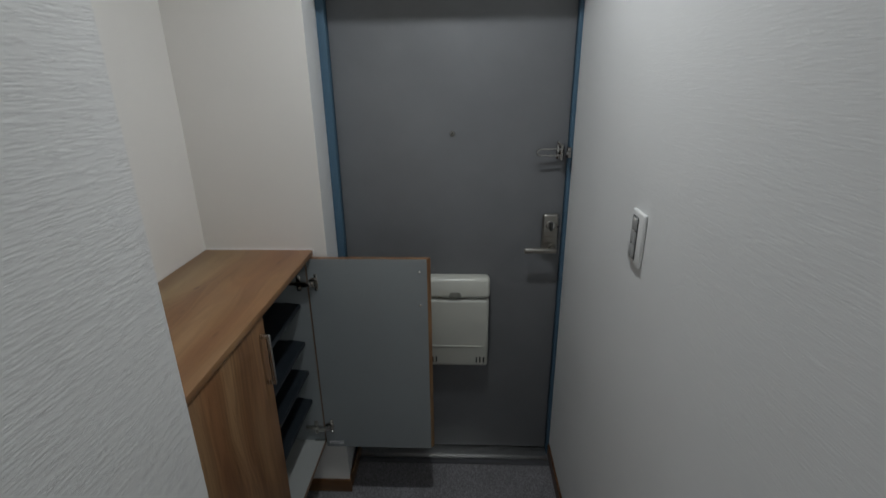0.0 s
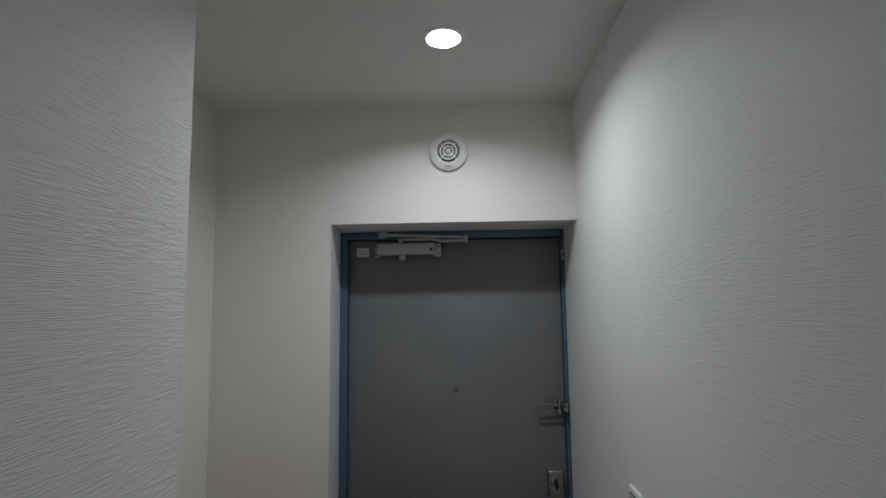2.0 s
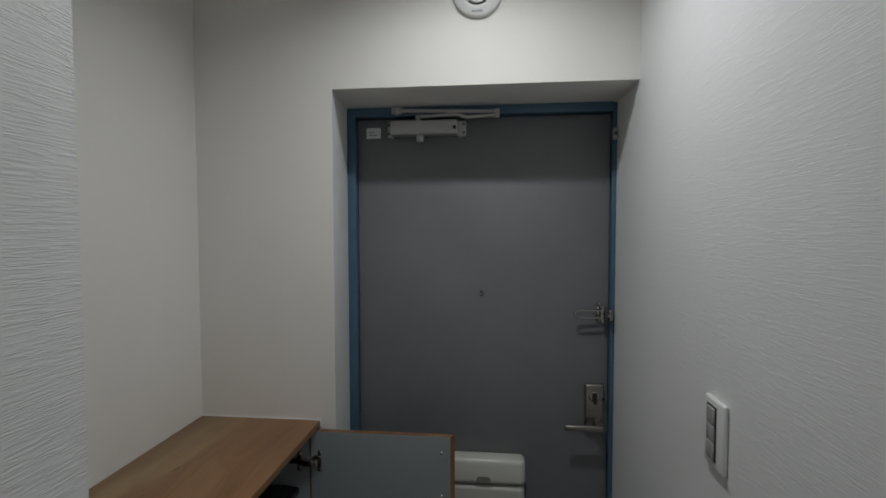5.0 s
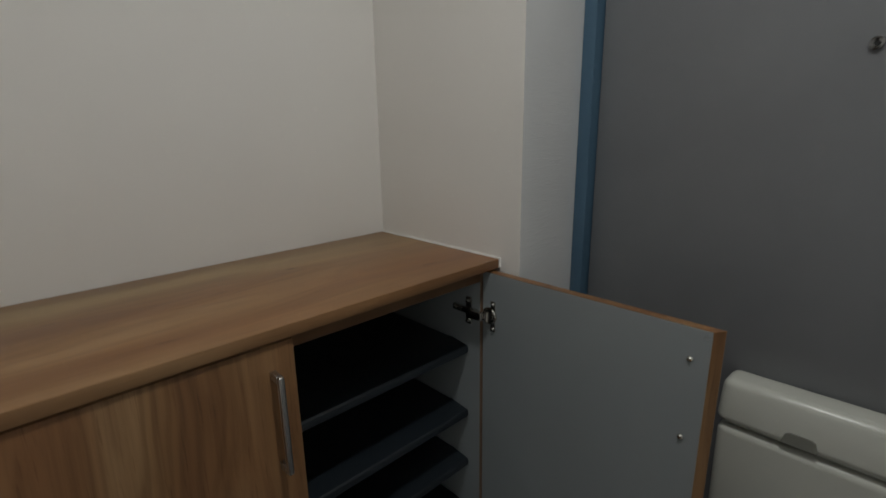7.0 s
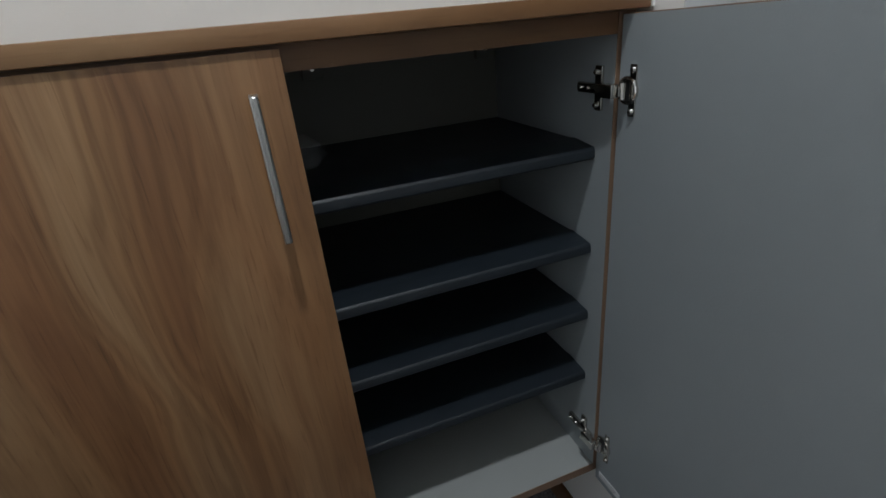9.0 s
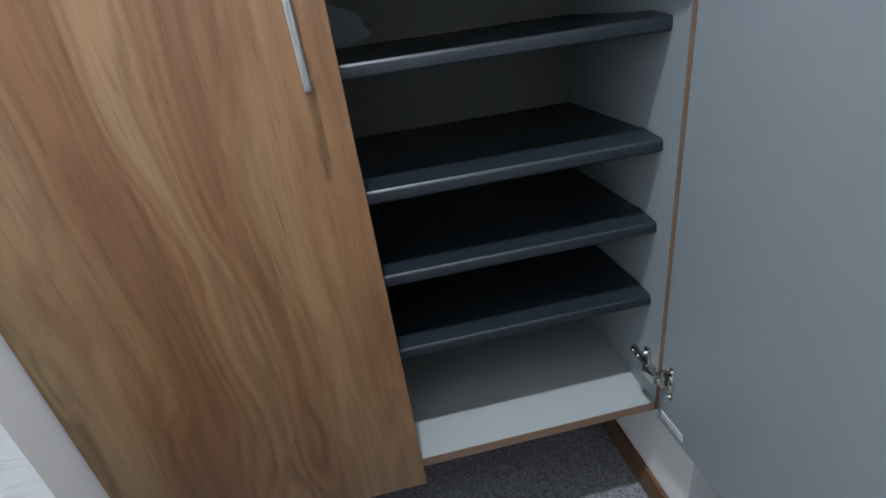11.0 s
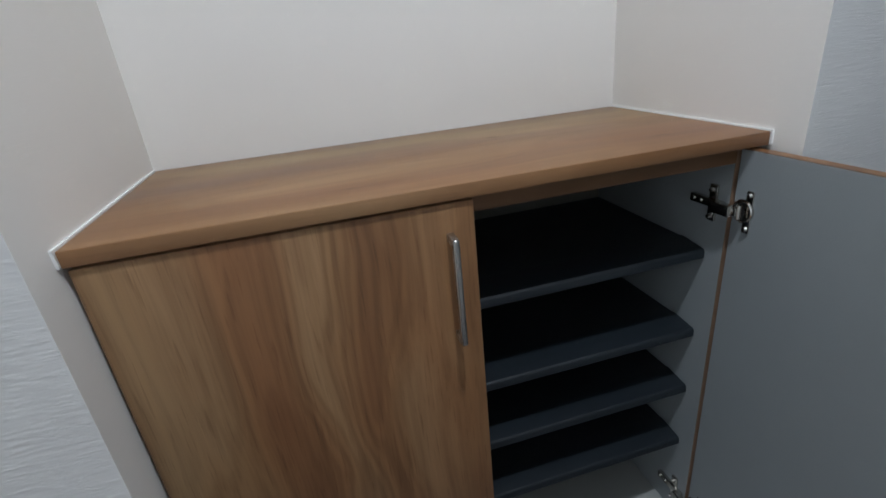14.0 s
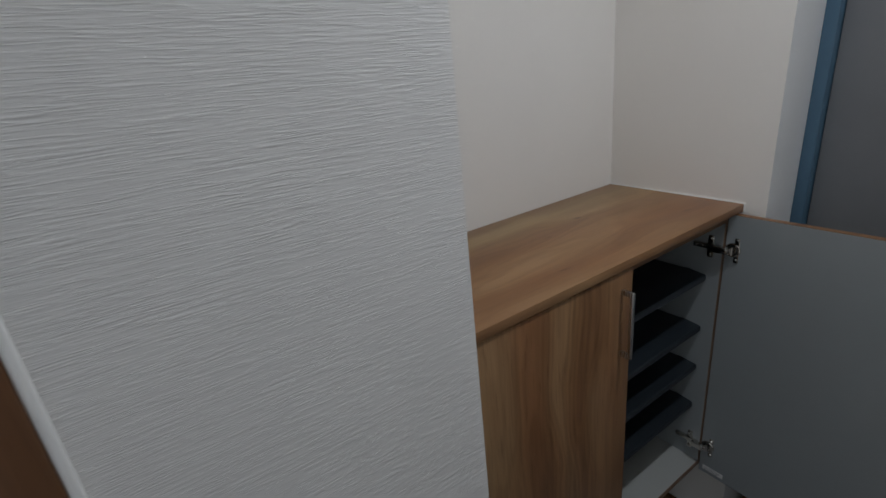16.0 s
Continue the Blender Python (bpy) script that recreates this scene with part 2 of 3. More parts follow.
def thing(name, at, label, category, group="", kind=""):
    ob = new(name)
    ob.location = at
    ob.matrix_world = Matrix.Translation(at)
    return tagged(ob, label, category, group, kind)


def setting(ob, label, category):
    return tagged(ob, label, category, "", "structure")


# ---- the setting ----
setting(block("floor", BACK - 0.1, RIGHT + 0.1, -1.0, 0.32, -0.1, FLOOR, VINYL), "grey speckled vinyl floor of the entrance", "floor")
setting(block("hall_floor", HALL - 0.1, RIGHT + 0.1, END - 0.1, -1.0, -0.1, 0.12, PLANKS), "raised brown wooden hall floor", "floor")

bm = bmesh.new()
S = 0.09
lx, ly = LAMP
x0, x1, y0, y1 = BACK - 0.15, RIGHT + 0.12, END - 0.12, 0.34
for a, b, c, d in ((x0, x1, y0, ly - S), (x0, x1, ly + S, y1), (x0, lx - S, ly - S, ly + S), (lx + S, x1, ly - S, ly + S)):
    box(bm, a, b, c, d, CEIL, CEIL + 0.12)
N = 48
ring, square = [], []
for k in range(N):
    a = 2 * math.pi * k / N
    c, s = math.cos(a), math.sin(a)
    ring.append(bm.verts.new((lx + 0.056 * c, ly + 0.056 * s, CEIL)))
    f = S / max(abs(c), abs(s))
    square.append(bm.verts.new((lx + f * c, ly + f * s, CEIL)))
for k in range(N):
    n = (k + 1) % N
    bm.faces.new((ring[k], ring[n], square[n], square[k]))
setting(part("ceiling", bm, CEILING, smooth=False), "white papered ceiling", "ceiling")

bm = bmesh.new()
JAMB = 0.214                # depth of the reveal
for plan, z0 in ((((BACK - 0.15, 0.0), (0.0, 0.0), (SPLAY, JAMB), (SPLAY, 0.32), (BACK - 0.15, 0.32)), 0),
                 (((0.0, 0.0), (RIGHT, 0.0), (RIGHT, 0.32), (SPLAY, 0.32), (SPLAY, JAMB)), HEAD)):
    low, high = ([bm.verts.new((x, y, z)) for x, y in plan] for z in (z0, CEIL))
    bm.faces.new(low), bm.faces.new(high)
    for k in range(5):
        bm.faces.new((low[k], low[(k + 1) % 5], high[(k + 1) % 5], high[k]))
wall_north = part("wall_north", bm, PAPER_ALCOVE, smooth=False)
wall_north.data.materials.append(PAPER_EAST)
for face in wall_north.data.polygons:       # the reveal takes the east wall's cooler material
    if face.normal.x > 0.9 and face.center.y < JAMB:
        face.material_index = 1
setting(wall_north, "white papered wall with a deep recess for the entrance door", "wall")
setting(block("wall_east", RIGHT, RIGHT + 0.12, END - 0.12, 0.32, 0, CEIL, PAPER_EAST), "white textured wallpaper wall of the hall", "wall")
setting(block("wall_west", BACK - 0.15, BACK, CORNER, 0.0, 0, CEIL, PAPER_ALCOVE), "white papered back wall of the cabinet alcove", "wall")
# hall wall: the corner, the lintel over the hall door, and the stretch round an unseen opening added behind the start
# for the fill lamp
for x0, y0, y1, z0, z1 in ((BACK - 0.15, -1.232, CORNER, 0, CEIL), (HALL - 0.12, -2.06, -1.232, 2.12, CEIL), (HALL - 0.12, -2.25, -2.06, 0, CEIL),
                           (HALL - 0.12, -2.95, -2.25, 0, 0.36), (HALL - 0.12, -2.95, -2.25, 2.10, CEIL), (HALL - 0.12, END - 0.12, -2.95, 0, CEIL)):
    ob = block("wall_hall", x0, HALL, y0, y1, z0, z1, PAPER)
    ob.data.materials.append(PAPER_ALCOVE)
    for face in ob.data.polygons:           # the alcove's side has the alcove's paper
        if face.normal.y > 0.9 and y1 == CORNER:
            face.material_index = 1
    setting(ob, "white wallpaper wall with level brushed relief", "wall")
setting(block("wall_south", HALL, RIGHT, END - 0.12, END, 0, CEIL, PAPER), "plain white wall closing the hall", "wall")
setting(block("wall_outer", -0.1, 0.95, 0.305, 0.36, 0, HEAD, PAPER), "plain outer closing wall behind the door", "wall")

# hall door behind the camera, only its casing edge is passed
hall_door = setting(thing("door_2", (HALL, -1.64, 0.12), "brown wooden hall door with a pale sealed edge", "door"), "", "")
block("casing", HALL - 0.11, HALL + 0.008, -1.29, -1.240, 0.12, 2.12, BROWN_DOOR, hall_door, "", 0.003)
block("casing", HALL - 0.11, HALL + 0.008, -2.06, -2.0, 0.12, 2.12, BROWN_DOOR, hall_door, "", 0.003)
block("casing", HALL - 0.11, HALL + 0.008, -2.0, -1.29, 2.06, 2.12, BROWN_DOOR, hall_door, "", 0.003)
block("leaf", HALL - 0.07, HALL - 0.03, -2.0, -1.29, 0.12, 2.06, BROWN_DOOR, hall_door)
block("edge_strip", HALL - 0.1, HALL + 0.006, -1.240, -1.231, 0.12, 2.12, SEAL, hall_door, "white sealed edge strip", 0.003)

# skirting
def skirting(x0, x1, y0, y1):
    setting(block("baseboard", x0, x1, y0, y1, FLOOR, FLOOR + 0.06, SKIRT, bevel=0.002), "brown wooden baseboard", "baseboard")


skirting(BACK, 0.008, -0.008, 0.0)
skirting(-0.004, 0.004, 0.0, 0.21)
skirting(RIGHT - 0.008, RIGHT, -1.0, 0.21)
skirting(BACK, BACK + 0.008, CORNER + 0.008, -0.008)
skirting(BACK, HALL + 0.008, CORNER, CORNER + 0.008)
skirting(HALL, HALL + 0.008, -1.0, CORNER)

# ---- entrance door ----
FACE = 0.24
door = thing("door_1", (0.41, FACE, 0), "closed grey painted steel entrance door in a blue frame", "door", "", "structure")
block("frame_jamb", SPLAY, 0.002, JAMB, 0.30, 0.0, HEAD, BLUE, door, "blue painted steel jamb", 0.002)
block("frame_jamb", 0.805, RIGHT, 0.222, 0.30, 0.0, HEAD, BLUE, door, "blue painted steel jamb", 0.002)
block("frame_head", 0.002, 0.805, 0.212, 0.30, 1.954, HEAD, BLUE, door, "blue painted steel head", 0.002)
block("leaf", 0.004, 0.803, FACE, FACE + 0.04, 0.050, 1.950, STEEL_DOOR, door, "", 0.002)
bm = box(bmesh.new(), 0.002, 0.805, 0.186, 0.30, 0.0, 0.045, 0.005)
box(bm, 0.002, 0.805, 0.178, 0.188, 0.0, 0.040, 0.002)
part("threshold", bm, STAINLESS, door, "stainless steel threshold")
block("step", SPLAY, RIGHT, 0.150, 0.176, 0.0, FLOOR + 0.008, SILL_GREY, door, "dark strip before the threshold", 0.002)

# peephole
bm = bmesh.new()
turned(bm, [(0.0035, 0.004), (0.006, 0.006), (0.0085, 0.004), (0.009, 0.0)], (0.406, FACE, 1.394), (0, -1, 0), 24)
hole = part("peephole", bm, CHROME, door, "small chrome peephole")
bm = bmesh.new()
turned(bm, [(0.0001, 0.003), (0.0036, 0.003)], (0.406, FACE, 1.394), (0, -1, 0), 16)
part("lens", bm, DARK, hole)

# lock plate, thumb turn and lever
plate = part("lock_plate", box(bmesh.new(), 0.731, 0.790, FACE - 0.018, FACE, 0.958, 1.110, 0.010, 4), SATIN, door, "satin nickel lock plate")
bm = bmesh.new()
turned(bm, [(0.0001, 0.005), (0.015, 0.005), (0.0175, 0.003), (0.018, 0)], (0.760, FACE - 0.018, 1.070), (0, -1, 0), 32)
part("rose", bm, CHROME, plate)
bm = box(bmesh.new(), 0.755, 0.765, FACE - 0.038, FACE - 0.02, 1.052, 1.086, 0.003)
part("thumb_turn", bm, DARK, plate, "black thumb turn")
bm = rod(bmesh.new(), (0.787, FACE - 0.020, 1.064), (0.787, FACE - 0.016, 1.064), 0.004)
part("screw", bm, DARK, plate)
bm = rod(bmesh.new(), (0.772, FACE - 0.018, 0.985), (0.772, FACE - 0.030, 0.985), 0.016, 0.014, 28)
rod(bm, (0.772, FACE - 0.030, 0.985), (0.772, FACE - 0.055, 0.985), 0.009, None, 20)
box(bm, 0.664, 0.779, FACE - 0.064, FACE - 0.050, 0.976, 0.994, 0.005, 3)
part("lever", bm, SATIN, plate, "satin nickel lever handle")

# swing-bar guard
guard = part("door_guard", box(bmesh.new(), 0.764, 0.790, FACE - 0.010, FACE, 1.308, 1.358, 0.003), CHROME, door, "chrome swing-bar door guard")
bm = bmesh.new()
for z in (1.322, 1.344):
    rod(bm, (0.706, FACE - 0.034, z), (0.782, FACE - 0.030, z), 0.0032, None, 12)
last = None
for k in range(9):
    a = radians(90 + 180 * k / 8)
    p = (0.706 + 0.011 * math.cos(a), FACE - 0.034, 1.333 + 0.011 * math.sin(a))
    if last:
        rod(bm, last, p, 0.0032, None, 12)
    last = p
part("bar", bm, CHROME, guard)
bm = rod(bmesh.new(), (0.779, FACE - 0.028, 1.308), (0.779, FACE - 0.028, 1.358), 0.006)
rod(bm, (0.779, FACE - 0.028, 1.352), (0.763, FACE - 0.028, 1.368), 0.004)
rod(bm, (0.779, FACE - 0.028, 1.333), (0.779, FACE - 0.004, 1.333), 0.006)
part("pivot", bm, CHROME, guard)
bm = box(bmesh.new(), 0.797, 0.810, 0.206, 0.224, 1.314, 1.350, 0.002)
rod(bm, (0.806, 0.204, 1.333), (0.794, 0.192, 1.333), 0.0035)
rod(bm, (0.794, 0.192, 1.333), (0.794, 0.182, 1.333), 0.006)
part("keeper", bm, CHROME, guard)
bm = box(bmesh.new(), 0.804, 0.817, 0.206, 0.224, 1.868, 1.902, 0.003)
catch = part("frame_catch", bm, SILVER, door, "small silver catch on the jamb")
part("screw", rod(bmesh.new(), (0.810, 0.2075, 1.885), (0.810, 0.204, 1.885), 0.005), DARK, catch)

# small sticker
stick = block("sticker", 0.033, 0.080, FACE - 0.0016, FACE - 0.0004, 1.890, 1.924, LABEL, door, "small white sticker")
block("print_line", 0.041, 0.060, FACE - 0.0024, FACE - 0.0016, 1.908, 1.911, INK, stick)
block("print_line", 0.041, 0.068, FACE - 0.0024, FACE - 0.0016, 1.899, 1.902, INK, stick)

# door closer
closer = thing("door_closer", (0.236, FACE, 1.91), "silver door closer with folded arms on the door", "door closer")
bm = box(bmesh.new(), 0.120, 0.332, FACE - 0.050, FACE - 0.002, 1.892, 1.936, 0.006, 3)
part("body", bm, SILVER, closer)
for a, b in ((0.110, 0.124), (0.330, 0.358)):
    block("end_bracket", a, b, FACE - 0.036, FACE, 1.886, 1.934, SILVER, closer, "", 0.003)
for x, z in ((0.115, 1.924), (0.115, 1.896), (0.351, 1.922), (0.351, 1.896)):
    part("screw", rod(bmesh.new(), (x, FACE - 0.036, z), (x, FACE - 0.040, z), 0.0035), DARK, closer)
block("adjuster", 0.318, 0.328, FACE - 0.053, FACE - 0.049, 1.906, 1.916, DARK, closer, "black adjuster")
bm = rod(bmesh.new(), (0.212, FACE - 0.026, 1.872), (0.212, FACE - 0.026, 1.893), 0.011, 0.014, 20, 0.002)
part("cap", bm, SILVER, closer)
bm = rod(bmesh.new(), (0.206, FACE - 0.026, 1.934), (0.206, FACE - 0.026, 1.953), 0.010, None, 20, 0.001)
part("spindle", bm, SILVER, closer)
bm = bmesh.new()
for p, q in (((0.206, 0.212, 1.950), (0.330, 0.190, 1.950)), ((0.330, 0.190, 1.950), (0.362, 0.186, 1.940)), ((0.362, 0.186, 1.940), (0.455, 0.180, 1.942))):
    rod(bm, p, q, 0.0055, None, 10)
part("arm", bm, SILVER, closer)
bm = rod(bmesh.new(), (0.140, 0.200, 1.968), (0.452, 0.180, 1.953), 0.0055, None, 10)
part("arm", bm, SILVER, closer)
part("pivot", rod(bmesh.new(), (0.453, 0.180, 1.934), (0.453, 0.180, 1.960), 0.008, None, 16, 0.001), SILVER, closer)
bm = rod(bmesh.new(), (0.140, 0.200, 1.956), (0.140, 0.200, 1.978), 0.011, None, 16, 0.001)
box(bm, 0.124, 0.156, 0.196, 0.214, 1.960, 1.978, 0.002)
part("shoe", bm, SILVER, closer)

# letter box on the inside of the door
mail = thing("mail_box", (0.42, FACE, 0.70), "ivory plastic letter box fixed to the steel door", "letter box")
bm = box(bmesh.new(), 0.300, 0.542, 0.166, FACE - 0.0005, 0.494, 0.795, 0.014, 4)
for v in bm.verts:
    if v.co.y < 0.2:
        v.co.y += 0.016 * (0.795 - v.co.z) / 0.28
part("bin", bm, IVORY, mail)
bm = box(bmesh.new(), 0.297, 0.545, 0.164, FACE - 0.0005, 0.798, 0.875, 0.017, 5)
for v in bm.verts:
    if v.co.y < 0.205 and v.co.z > 0.84:
        v.co.y += 0.012
lid = part("lid", bm, IVORY, mail)
# no hollow is cut: this plate carries the notch's shade as colour
bm = extruded(bmesh.new(), [(0.391, 0.806), (0.439, 0.806), (0.435, 0.822), (0.429, 0.826), (0.401, 0.826), (0.395, 0.822)], 0.1630, 0.1655)
part("painted_notch", bm, NOTCH_SHADE, lid, "thin darker plate painted as the shade in a finger notch")
block("ridge", 0.325, 0.517, 0.1745, 0.182, 0.588, 0.592, IVORY, mail, "", 0.0015)
# solid black bars in place of the shade inside the drain slots
for x in (0.312, 0.326, 0.340, 0.498, 0.512, 0.526):
    block("slot", x - 0.0028, x + 0.0028, 0.1790, 0.186, 0.514, 0.540, DARK, mail, "black bar painted as the shade in a drain slot", 0.0015)

# ---- ceiling and wall fittings ----
down = thing("downlight", (lx, ly, CEIL), "round white recessed ceiling downlight, lit", "ceiling light")
bm = bmesh.new()
turned(bm, [(0.039, 0.034), (0.0425, -0.001), (0.046, -0.002), (0.056, -0.002), (0.057, 0.0)], (lx, ly, CEIL), (0, 0, 1), 48)
part("trim_ring", bm, WHITE, down)
bm = bmesh.new()
turned(bm, [(0.0001, 0.025), (0.03, 0.0255), (0.0395, 0.028)], (lx, ly, CEIL), (0, 0, 1), 40)
part("lens", bm, GLOW, down, "glowing lens")

vent = thing("wall_vent", (0.399, 0, 2.221), "round white plastic vent on the wall", "vent")
C = (0.399, 0.0, 2.221)
bm = bmesh.new()
turned(bm, [(0.036, 0.006), (0.039, 0.018), (0.045, 0.020), (0.058, 0.016), (0.064, 0.012), (0.065, 0.009), (0.065, 0.0)], C, (0, -1, 0), 56)
part("flange", bm, WHITE, vent)
# closed dark grey disc, coloured as the shade inside the vent
bm = bmesh.new()
turned(bm, [(0.0001, 0.004), (0.038, 0.004)], C, (0, -1, 0), 40)
part("backing", bm, SILL_GREY, vent, "dark disc painted as the shade in the opening")
for r in (0.0165, 0.0275):
    bm = bmesh.new()
    turned(bm, [(r - 0.0026, 0.006), (r - 0.0026, 0.016), (r + 0.0020, 0.016), (r + 0.0020, 0.006)], C, (0, -1, 0), 40)
    part("ring", bm, WHITE, vent)
bm = bmesh.new()
turned(bm, [(0.0001, 0.018), (0.006, 0.017), (0.009, 0.014), (0.0095, 0.005)], C, (0, -1, 0), 24)
part("knob", bm, WHITE, vent)
for k in range(4):
    a = radians(45 + 90 * k)
    bm = rod(bmesh.new(), (C[0] + 0.008 * math.cos(a), -0.013, C[2] + 0.008 * math.sin(a)), (C[0] + 0.038 * math.cos(a), -0.013, C[2] + 0.038 * math.sin(a)), 0.0022, None, 8)
    part("spoke", bm, WHITE, vent)
block("print_line", C[0] - 0.014, C[0] + 0.014, -0.0185, -0.0170, C[2] - 0.0555, C[2] - 0.0525, INK, vent)

switch = thing("light_switch", (RIGHT, -0.475, 1.255), "white wall switch plate with a dark edged rocker", "switch")
part("plate", box(bmesh.new(), RIGHT - 0.009, RIGHT, -0.499, -0.430, 1.197, 1.314, 0.004, 3), WHITE, switch)
# raised black plate whose rim stands for the shaded gap
part("recess", box(bmesh.new(), RIGHT - 0.0100, RIGHT - 0.0085, -0.476, -0.442, 1.209, 1.302, 0.001), DARK, switch, "black plate painted as the shade in the gap round the rocker")
for k in range(3):
    part("rocker", box(bmesh.new(), RIGHT - 0.0130, RIGHT - 0.0085, -0.472, -0.446, 1.212 + 0.0293 * k, 1.2403 + 0.0293 * k, 0.002), SILVER, switch)

# ---- shoe cabinet ----
FRONT = -0.067              # front of the carcass
Y0, Y1 = CORNER + 0.003, -0.003
BOT, TOP = 0.289, 1.055
INNER = -0.029              # inner face of the hinge-side panel
cab = thing("shoe_cabinet", (BACK + 0.17, -0.41, BOT), "brown wood-grain shoe cabinet with one open door and dark shelves", "shoe cabinet")
part("top", box(bmesh.new(), BACK + 0.001, -0.045, Y0, Y1, 1.037, TOP, 0.0015), WOOD_TOP, cab, "wood-grain cabinet top")
for a, b in ((Y0 + 0.003, Y0 + 0.021), (INNER, Y1 - 0.001)):
    side = block("side_panel", BACK + 0.002, FRONT - 0.001, a, b, BOT, 1.0365, GREY_BOARD, cab, "grey lined side panel")
    block("edge_band", FRONT - 0.001, FRONT, a, b, BOT, 1.0365, WOOD_EDGE, side, "brown front edge")
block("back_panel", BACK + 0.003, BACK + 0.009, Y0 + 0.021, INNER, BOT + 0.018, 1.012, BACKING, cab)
base = block("bottom_panel", BACK + 0.002, FRONT - 0.001, Y0 + 0.0215, INNER - 0.0005, BOT, BOT + 0.016, PALE_BOARD, cab, "pale grey lined bottom panel")
block("edge_band", FRONT - 0.001, FRONT, Y0 + 0.0215, INNER - 0.0005, BOT, BOT + 0.016, WOOD_EDGE, base, "brown front edge")
block("top_rail", BACK + 0.002, FRONT, Y0 + 0.0215, INNER - 0.0005, 1.012, 1.0365, RAIL, cab)

for z in (0.872, 0.728, 0.611, 0.490):
    outline = [(BACK + 0.012, z + 0.005), (-0.152, z + 0.004), (-0.146, z + 0.006), (-0.101, z), (-0.099, z - 0.002), (-0.098, z - 0.004), (-0.098, z - 0.014),
               (-0.101, z - 0.017), (-0.106, z - 0.016), (-0.110, z - 0.010), (-0.150, z - 0.006), (BACK + 0.012, z - 0.006)]
    part("shelf", extruded(bmesh.new(), outline, Y0 + 0.0225, INNER - 0.0015), NAVY, cab, "dark moulded plastic shelf")
for y in (-0.353, -0.055):
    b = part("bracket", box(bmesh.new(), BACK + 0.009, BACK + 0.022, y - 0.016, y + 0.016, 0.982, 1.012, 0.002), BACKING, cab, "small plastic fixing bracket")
    part("screw", rod(bmesh.new(), (BACK + 0.022, y, 0.998), (BACK + 0.024, y, 0.998), 0.004), CHROME, b)


def pull(parent, x, y, out, z0, z1):
    """A slim square bar handle on two posts; out points away from the door."""
    o = Vector(out)
    s = Vector((abs(o.y), abs(o.x), 0)) * 0.0042
    bm = bmesh.new()
    p = Vector((x, y, 0))
    a, b = p + o * 0.018, p + o * 0.026
    lo = Vector((min(a.x, b.x), min(a.y, b.y), 0)) - s
    hi = Vector((max(a.x, b.x), max(a.y, b.y), 0)) + s
    box(bm, lo.x, hi.x, lo.y, hi.y, z0, z1, 0.0028, 4)
    for z in (z0 + 0.005, z1 - 0.005):
        a, b = p, p + o * 0.019
        lo = Vector((min(a.x, b.x), min(a.y, b.y), 0)) - s
        hi = Vector((max(a.x, b.x), max(a.y, b.y), 0)) + s
        box(bm, lo.x, hi.x, lo.y, hi.y, z - 0.005, z + 0.005, 0.001)
    return part("handle", bm, HANDLE, parent, "brushed aluminium bar handle")


DZ0, DZ1 = 0.273, 1.033
shut = block("door", FRONT + 0.0005, -0.049, Y0 + 0.002, -0.413, DZ0, DZ1, WOOD_DOOR, cab, "closed wood-grain door", 0.0008)
pull(shut, -0.049, -0.444, (1, 0, 0), 0.857, 0.998)
OX0, OX1, OY0, OY1 = -0.065, 0.339, -0.025, -0.009
SLANT = 0.010               # the free edge is cut back towards the inner face as a finger pull
bm = bmesh.new()
plan = ((OX0, OY0 + 0.001), (OX1 - SLANT, OY0 + 0.001), (OX1, OY1 - 0.002), (OX1, OY1), (OX0, OY1))
low, high = ([bm.verts.new((x, y, z)) for x, y in plan] for z in (DZ0, DZ1))
bm.faces.new(low), bm.faces.new(high)
for k in range(len(plan)):
    n = (k + 1) % len(plan)
    bm.faces.new((low[k], low[n], high[n], high[k]))
wing = part("door", bm, WOOD_DOOR, cab, "door standing open, grey inside")
block("lining", OX0 + 0.001, OX1 - SLANT - 0.001, OY0, OY0 + 0.001, DZ0 + 0.001, DZ1 - 0.001, GREY_BOARD, wing, "grey melamine inner face")
pull(wing, 0.304, OY1, (0, 1, 0), 0.857, 0.995)
for z in (0.987, 0.867):
    bm = bmesh.new()
    turned(bm, [(0.0001, 0.0028), (0.0028, 0.0024), (0.0042, 0.0008), (0.0045, 0.0)], (0.304, OY0, z), (0, -1, 0), 16)
    part("screw", bm, NICKEL, wing, "small nickel screw head")
bm = bmesh.new()
turned(bm, [(0.0001, 0.0022), (0.0030, 0.0018), (0.0044, 0.0006), (0.0046, 0.0)], (0.322, OY0, 1.022), (0, -1, 0), 16)
part("bumper", bm, CLEAR, wing, "clear plastic bumper dot")
tag = block("paper_label", -0.054, 0.000, OY0 - 0.0008, OY0 - 0.0002, DZ0 + 0.012, DZ0 + 0.026, LABEL, wing, "white paper label")
for k in range(3):
    block("print_line", -0.050, -0.014 + 0.004 * k, OY0 - 0.0014, OY0 - 0.0008, DZ0 + 0.015 + 0.0035 * k, DZ0 + 0.016 + 0.0035 * k, INK, tag)


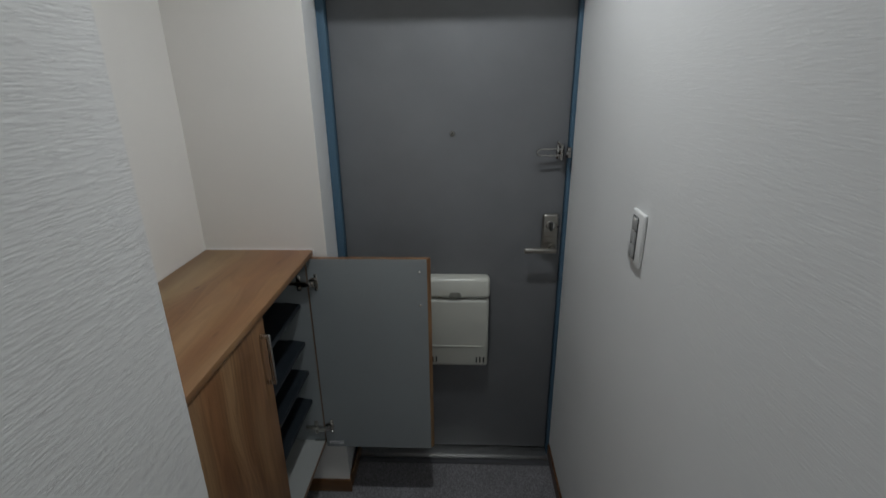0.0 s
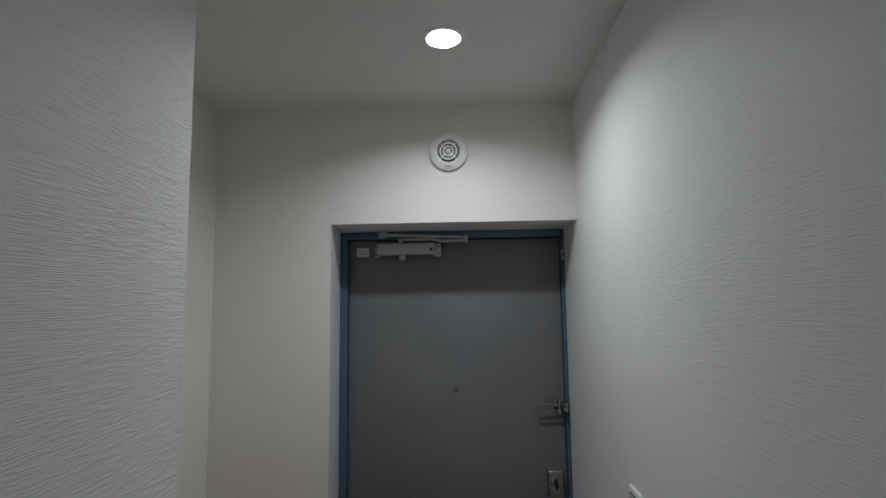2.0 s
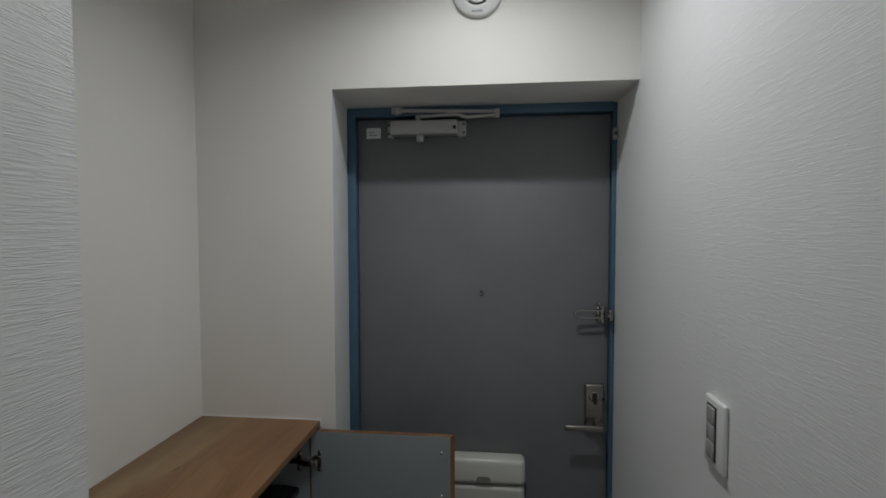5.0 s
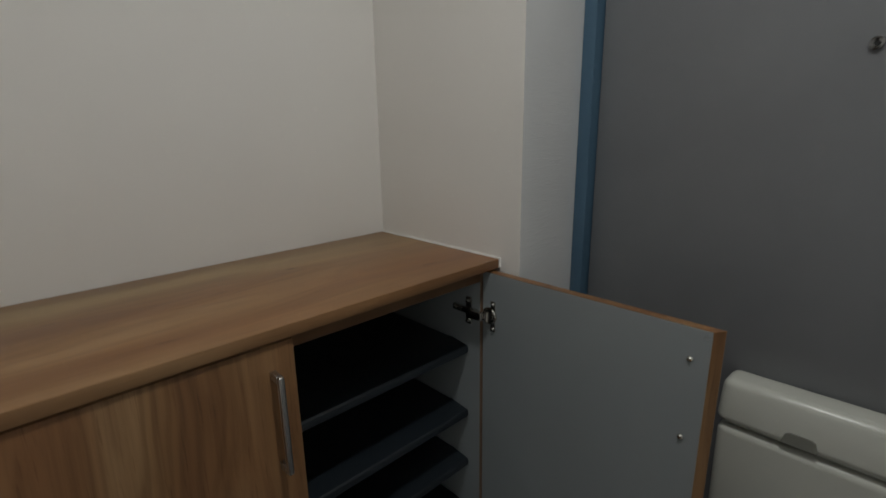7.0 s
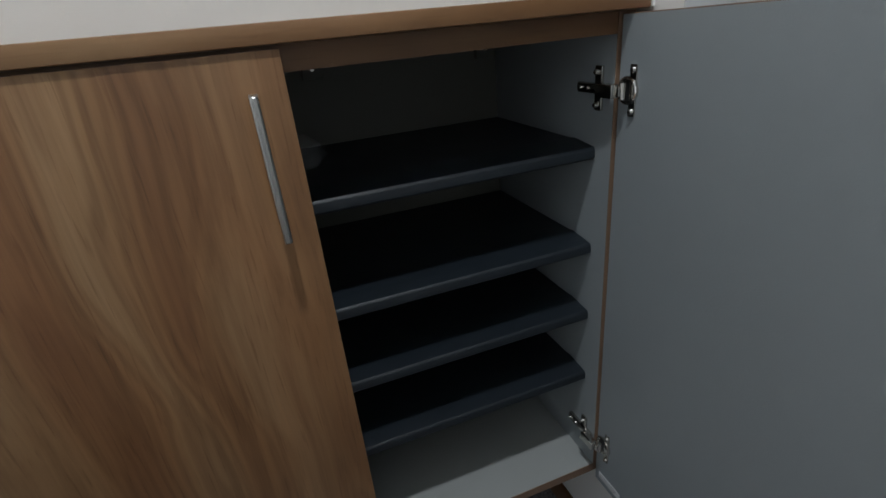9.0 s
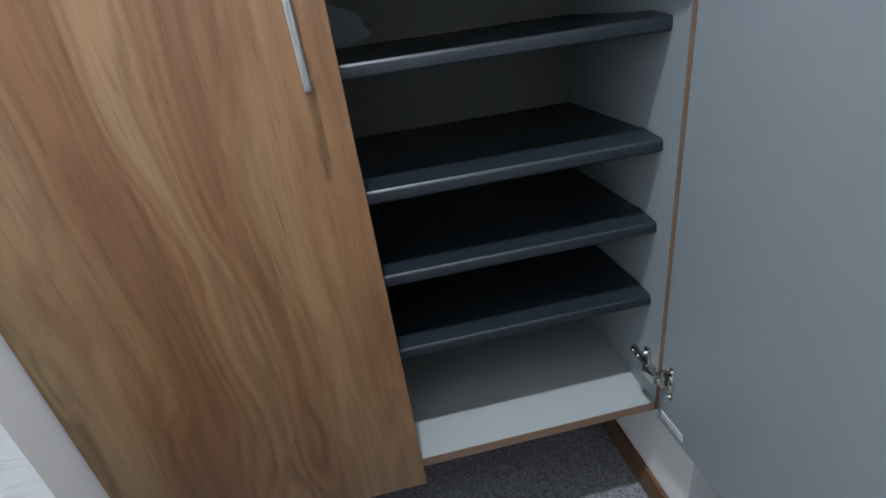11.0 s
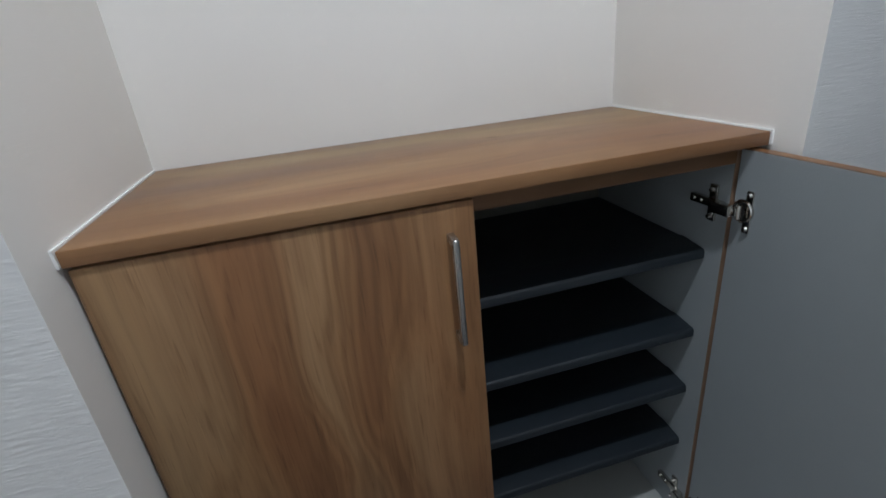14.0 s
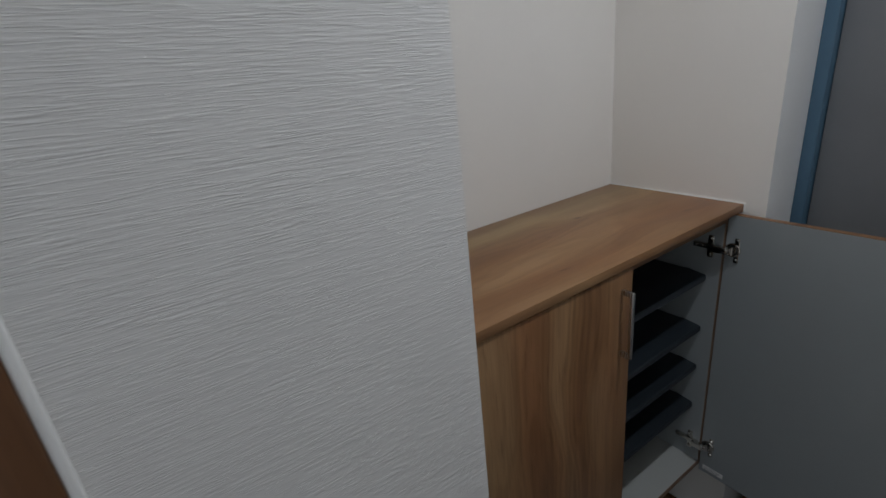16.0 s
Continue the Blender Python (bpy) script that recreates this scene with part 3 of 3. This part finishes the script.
def hinge(z):
    """Concealed cup hinge: flanged cup in the door, bent arm, cross-shaped mounting plate on the side."""
    h = part("hinge", box(bmesh.new(), -0.044, -0.033, OY0 - 0.0022, OY0, z - 0.030, z + 0.030, 0.0010), NICKEL, cab, "nickel plated concealed hinge")
    bm = bmesh.new()
    turned(bm, [(0.0001, 0.0004), (0.0125, 0.0006), (0.0135, 0.0034), (0.0150, 0.0040), (0.0165, 0.0030), (0.0170, 0.0)], (-0.047, OY0, z), (0, -1, 0), 28)
    part("cup", bm, NICKEL, h)
    # flat black disc gives the cup its shaded look
    bm = bmesh.new()
    turned(bm, [(0.0001, 0.0012), (0.0118, 0.0012)], (-0.047, OY0, z), (0, -1, 0), 24)
    part("cup_shade", bm, DARK, h, "black disc painted as the shade in the cup's hollow")
    for dz in (-0.024, 0.024):
        part("screw", rod(bmesh.new(), (-0.0385, OY0 - 0.002, z + dz), (-0.0385, OY0 - 0.0052, z + dz), 0.0042, 0.0026), NICKEL, h)
    bm = box(bmesh.new(), -0.084, -0.052, INNER - 0.018, INNER - 0.006, z - 0.0085, z + 0.0085, 0.0025)
    box(bm, -0.058, -0.046, OY0 - 0.016, OY0 - 0.007, z - 0.0065, z + 0.0065, 0.002)
    rod(bm, (-0.047, OY0 - 0.009, z - 0.0095), (-0.047, OY0 - 0.009, z + 0.0095), 0.0038, None, 14)
    part("arm", bm, NICKEL, h)
    bm = box(bmesh.new(), -0.134, -0.072, INNER - 0.008, INNER, z - 0.0065, z + 0.0065, 0.002)
    box(bm, -0.101, -0.087, INNER - 0.005, INNER, z - 0.028, z + 0.028, 0.002)
    part("mounting_plate", bm, NICKEL, h)
    for x, dz in ((-0.094, -0.020), (-0.094, 0.020), (-0.127, 0), (-0.112, 0)):
        part("screw", rod(bmesh.new(), (x, INNER - 0.005, z + dz), (x, INNER - 0.0105, z + dz), 0.0042, 0.0028), NICKEL, h)


hinge(0.949)
hinge(0.367)

# white sealant along the cabinet top
bm = box(bmesh.new(), BACK + 0.001, -0.043, -0.0026, 0.0, 1.038, TOP + 0.0018)
setting(part("trim", bm, SEAL), "white sealant line between cabinet top and wall", "trim")
bm = box(bmesh.new(), BACK + 0.001, -0.043, CORNER, CORNER + 0.0026, 1.038, TOP + 0.0018)
setting(part("trim", bm, SEAL), "white sealant line between cabinet top and wall", "trim")

# crumpled clear bag on the upper shelf
bm = bmesh.new()
bmesh.ops.create_icosphere(bm, subdivisions=4, radius=1)
for v in bm.verts:
    n = noise.noise(v.co * 2.1) * 0.30 + abs(noise.noise(v.co * 5.0)) * 0.22
    v.co = Vector((v.co.x * 0.040, v.co.y * 0.045, v.co.z * 0.026)) * (1 + n)
low = min(v.co.z for v in bm.verts)
for v in bm.verts:
    v.co += Vector((-0.215, -0.425, 0.876 - low))
tagged(part("plastic_bag", bm, CLEAR), "crumpled clear plastic bag on the dark upper shelf", "plastic bag")
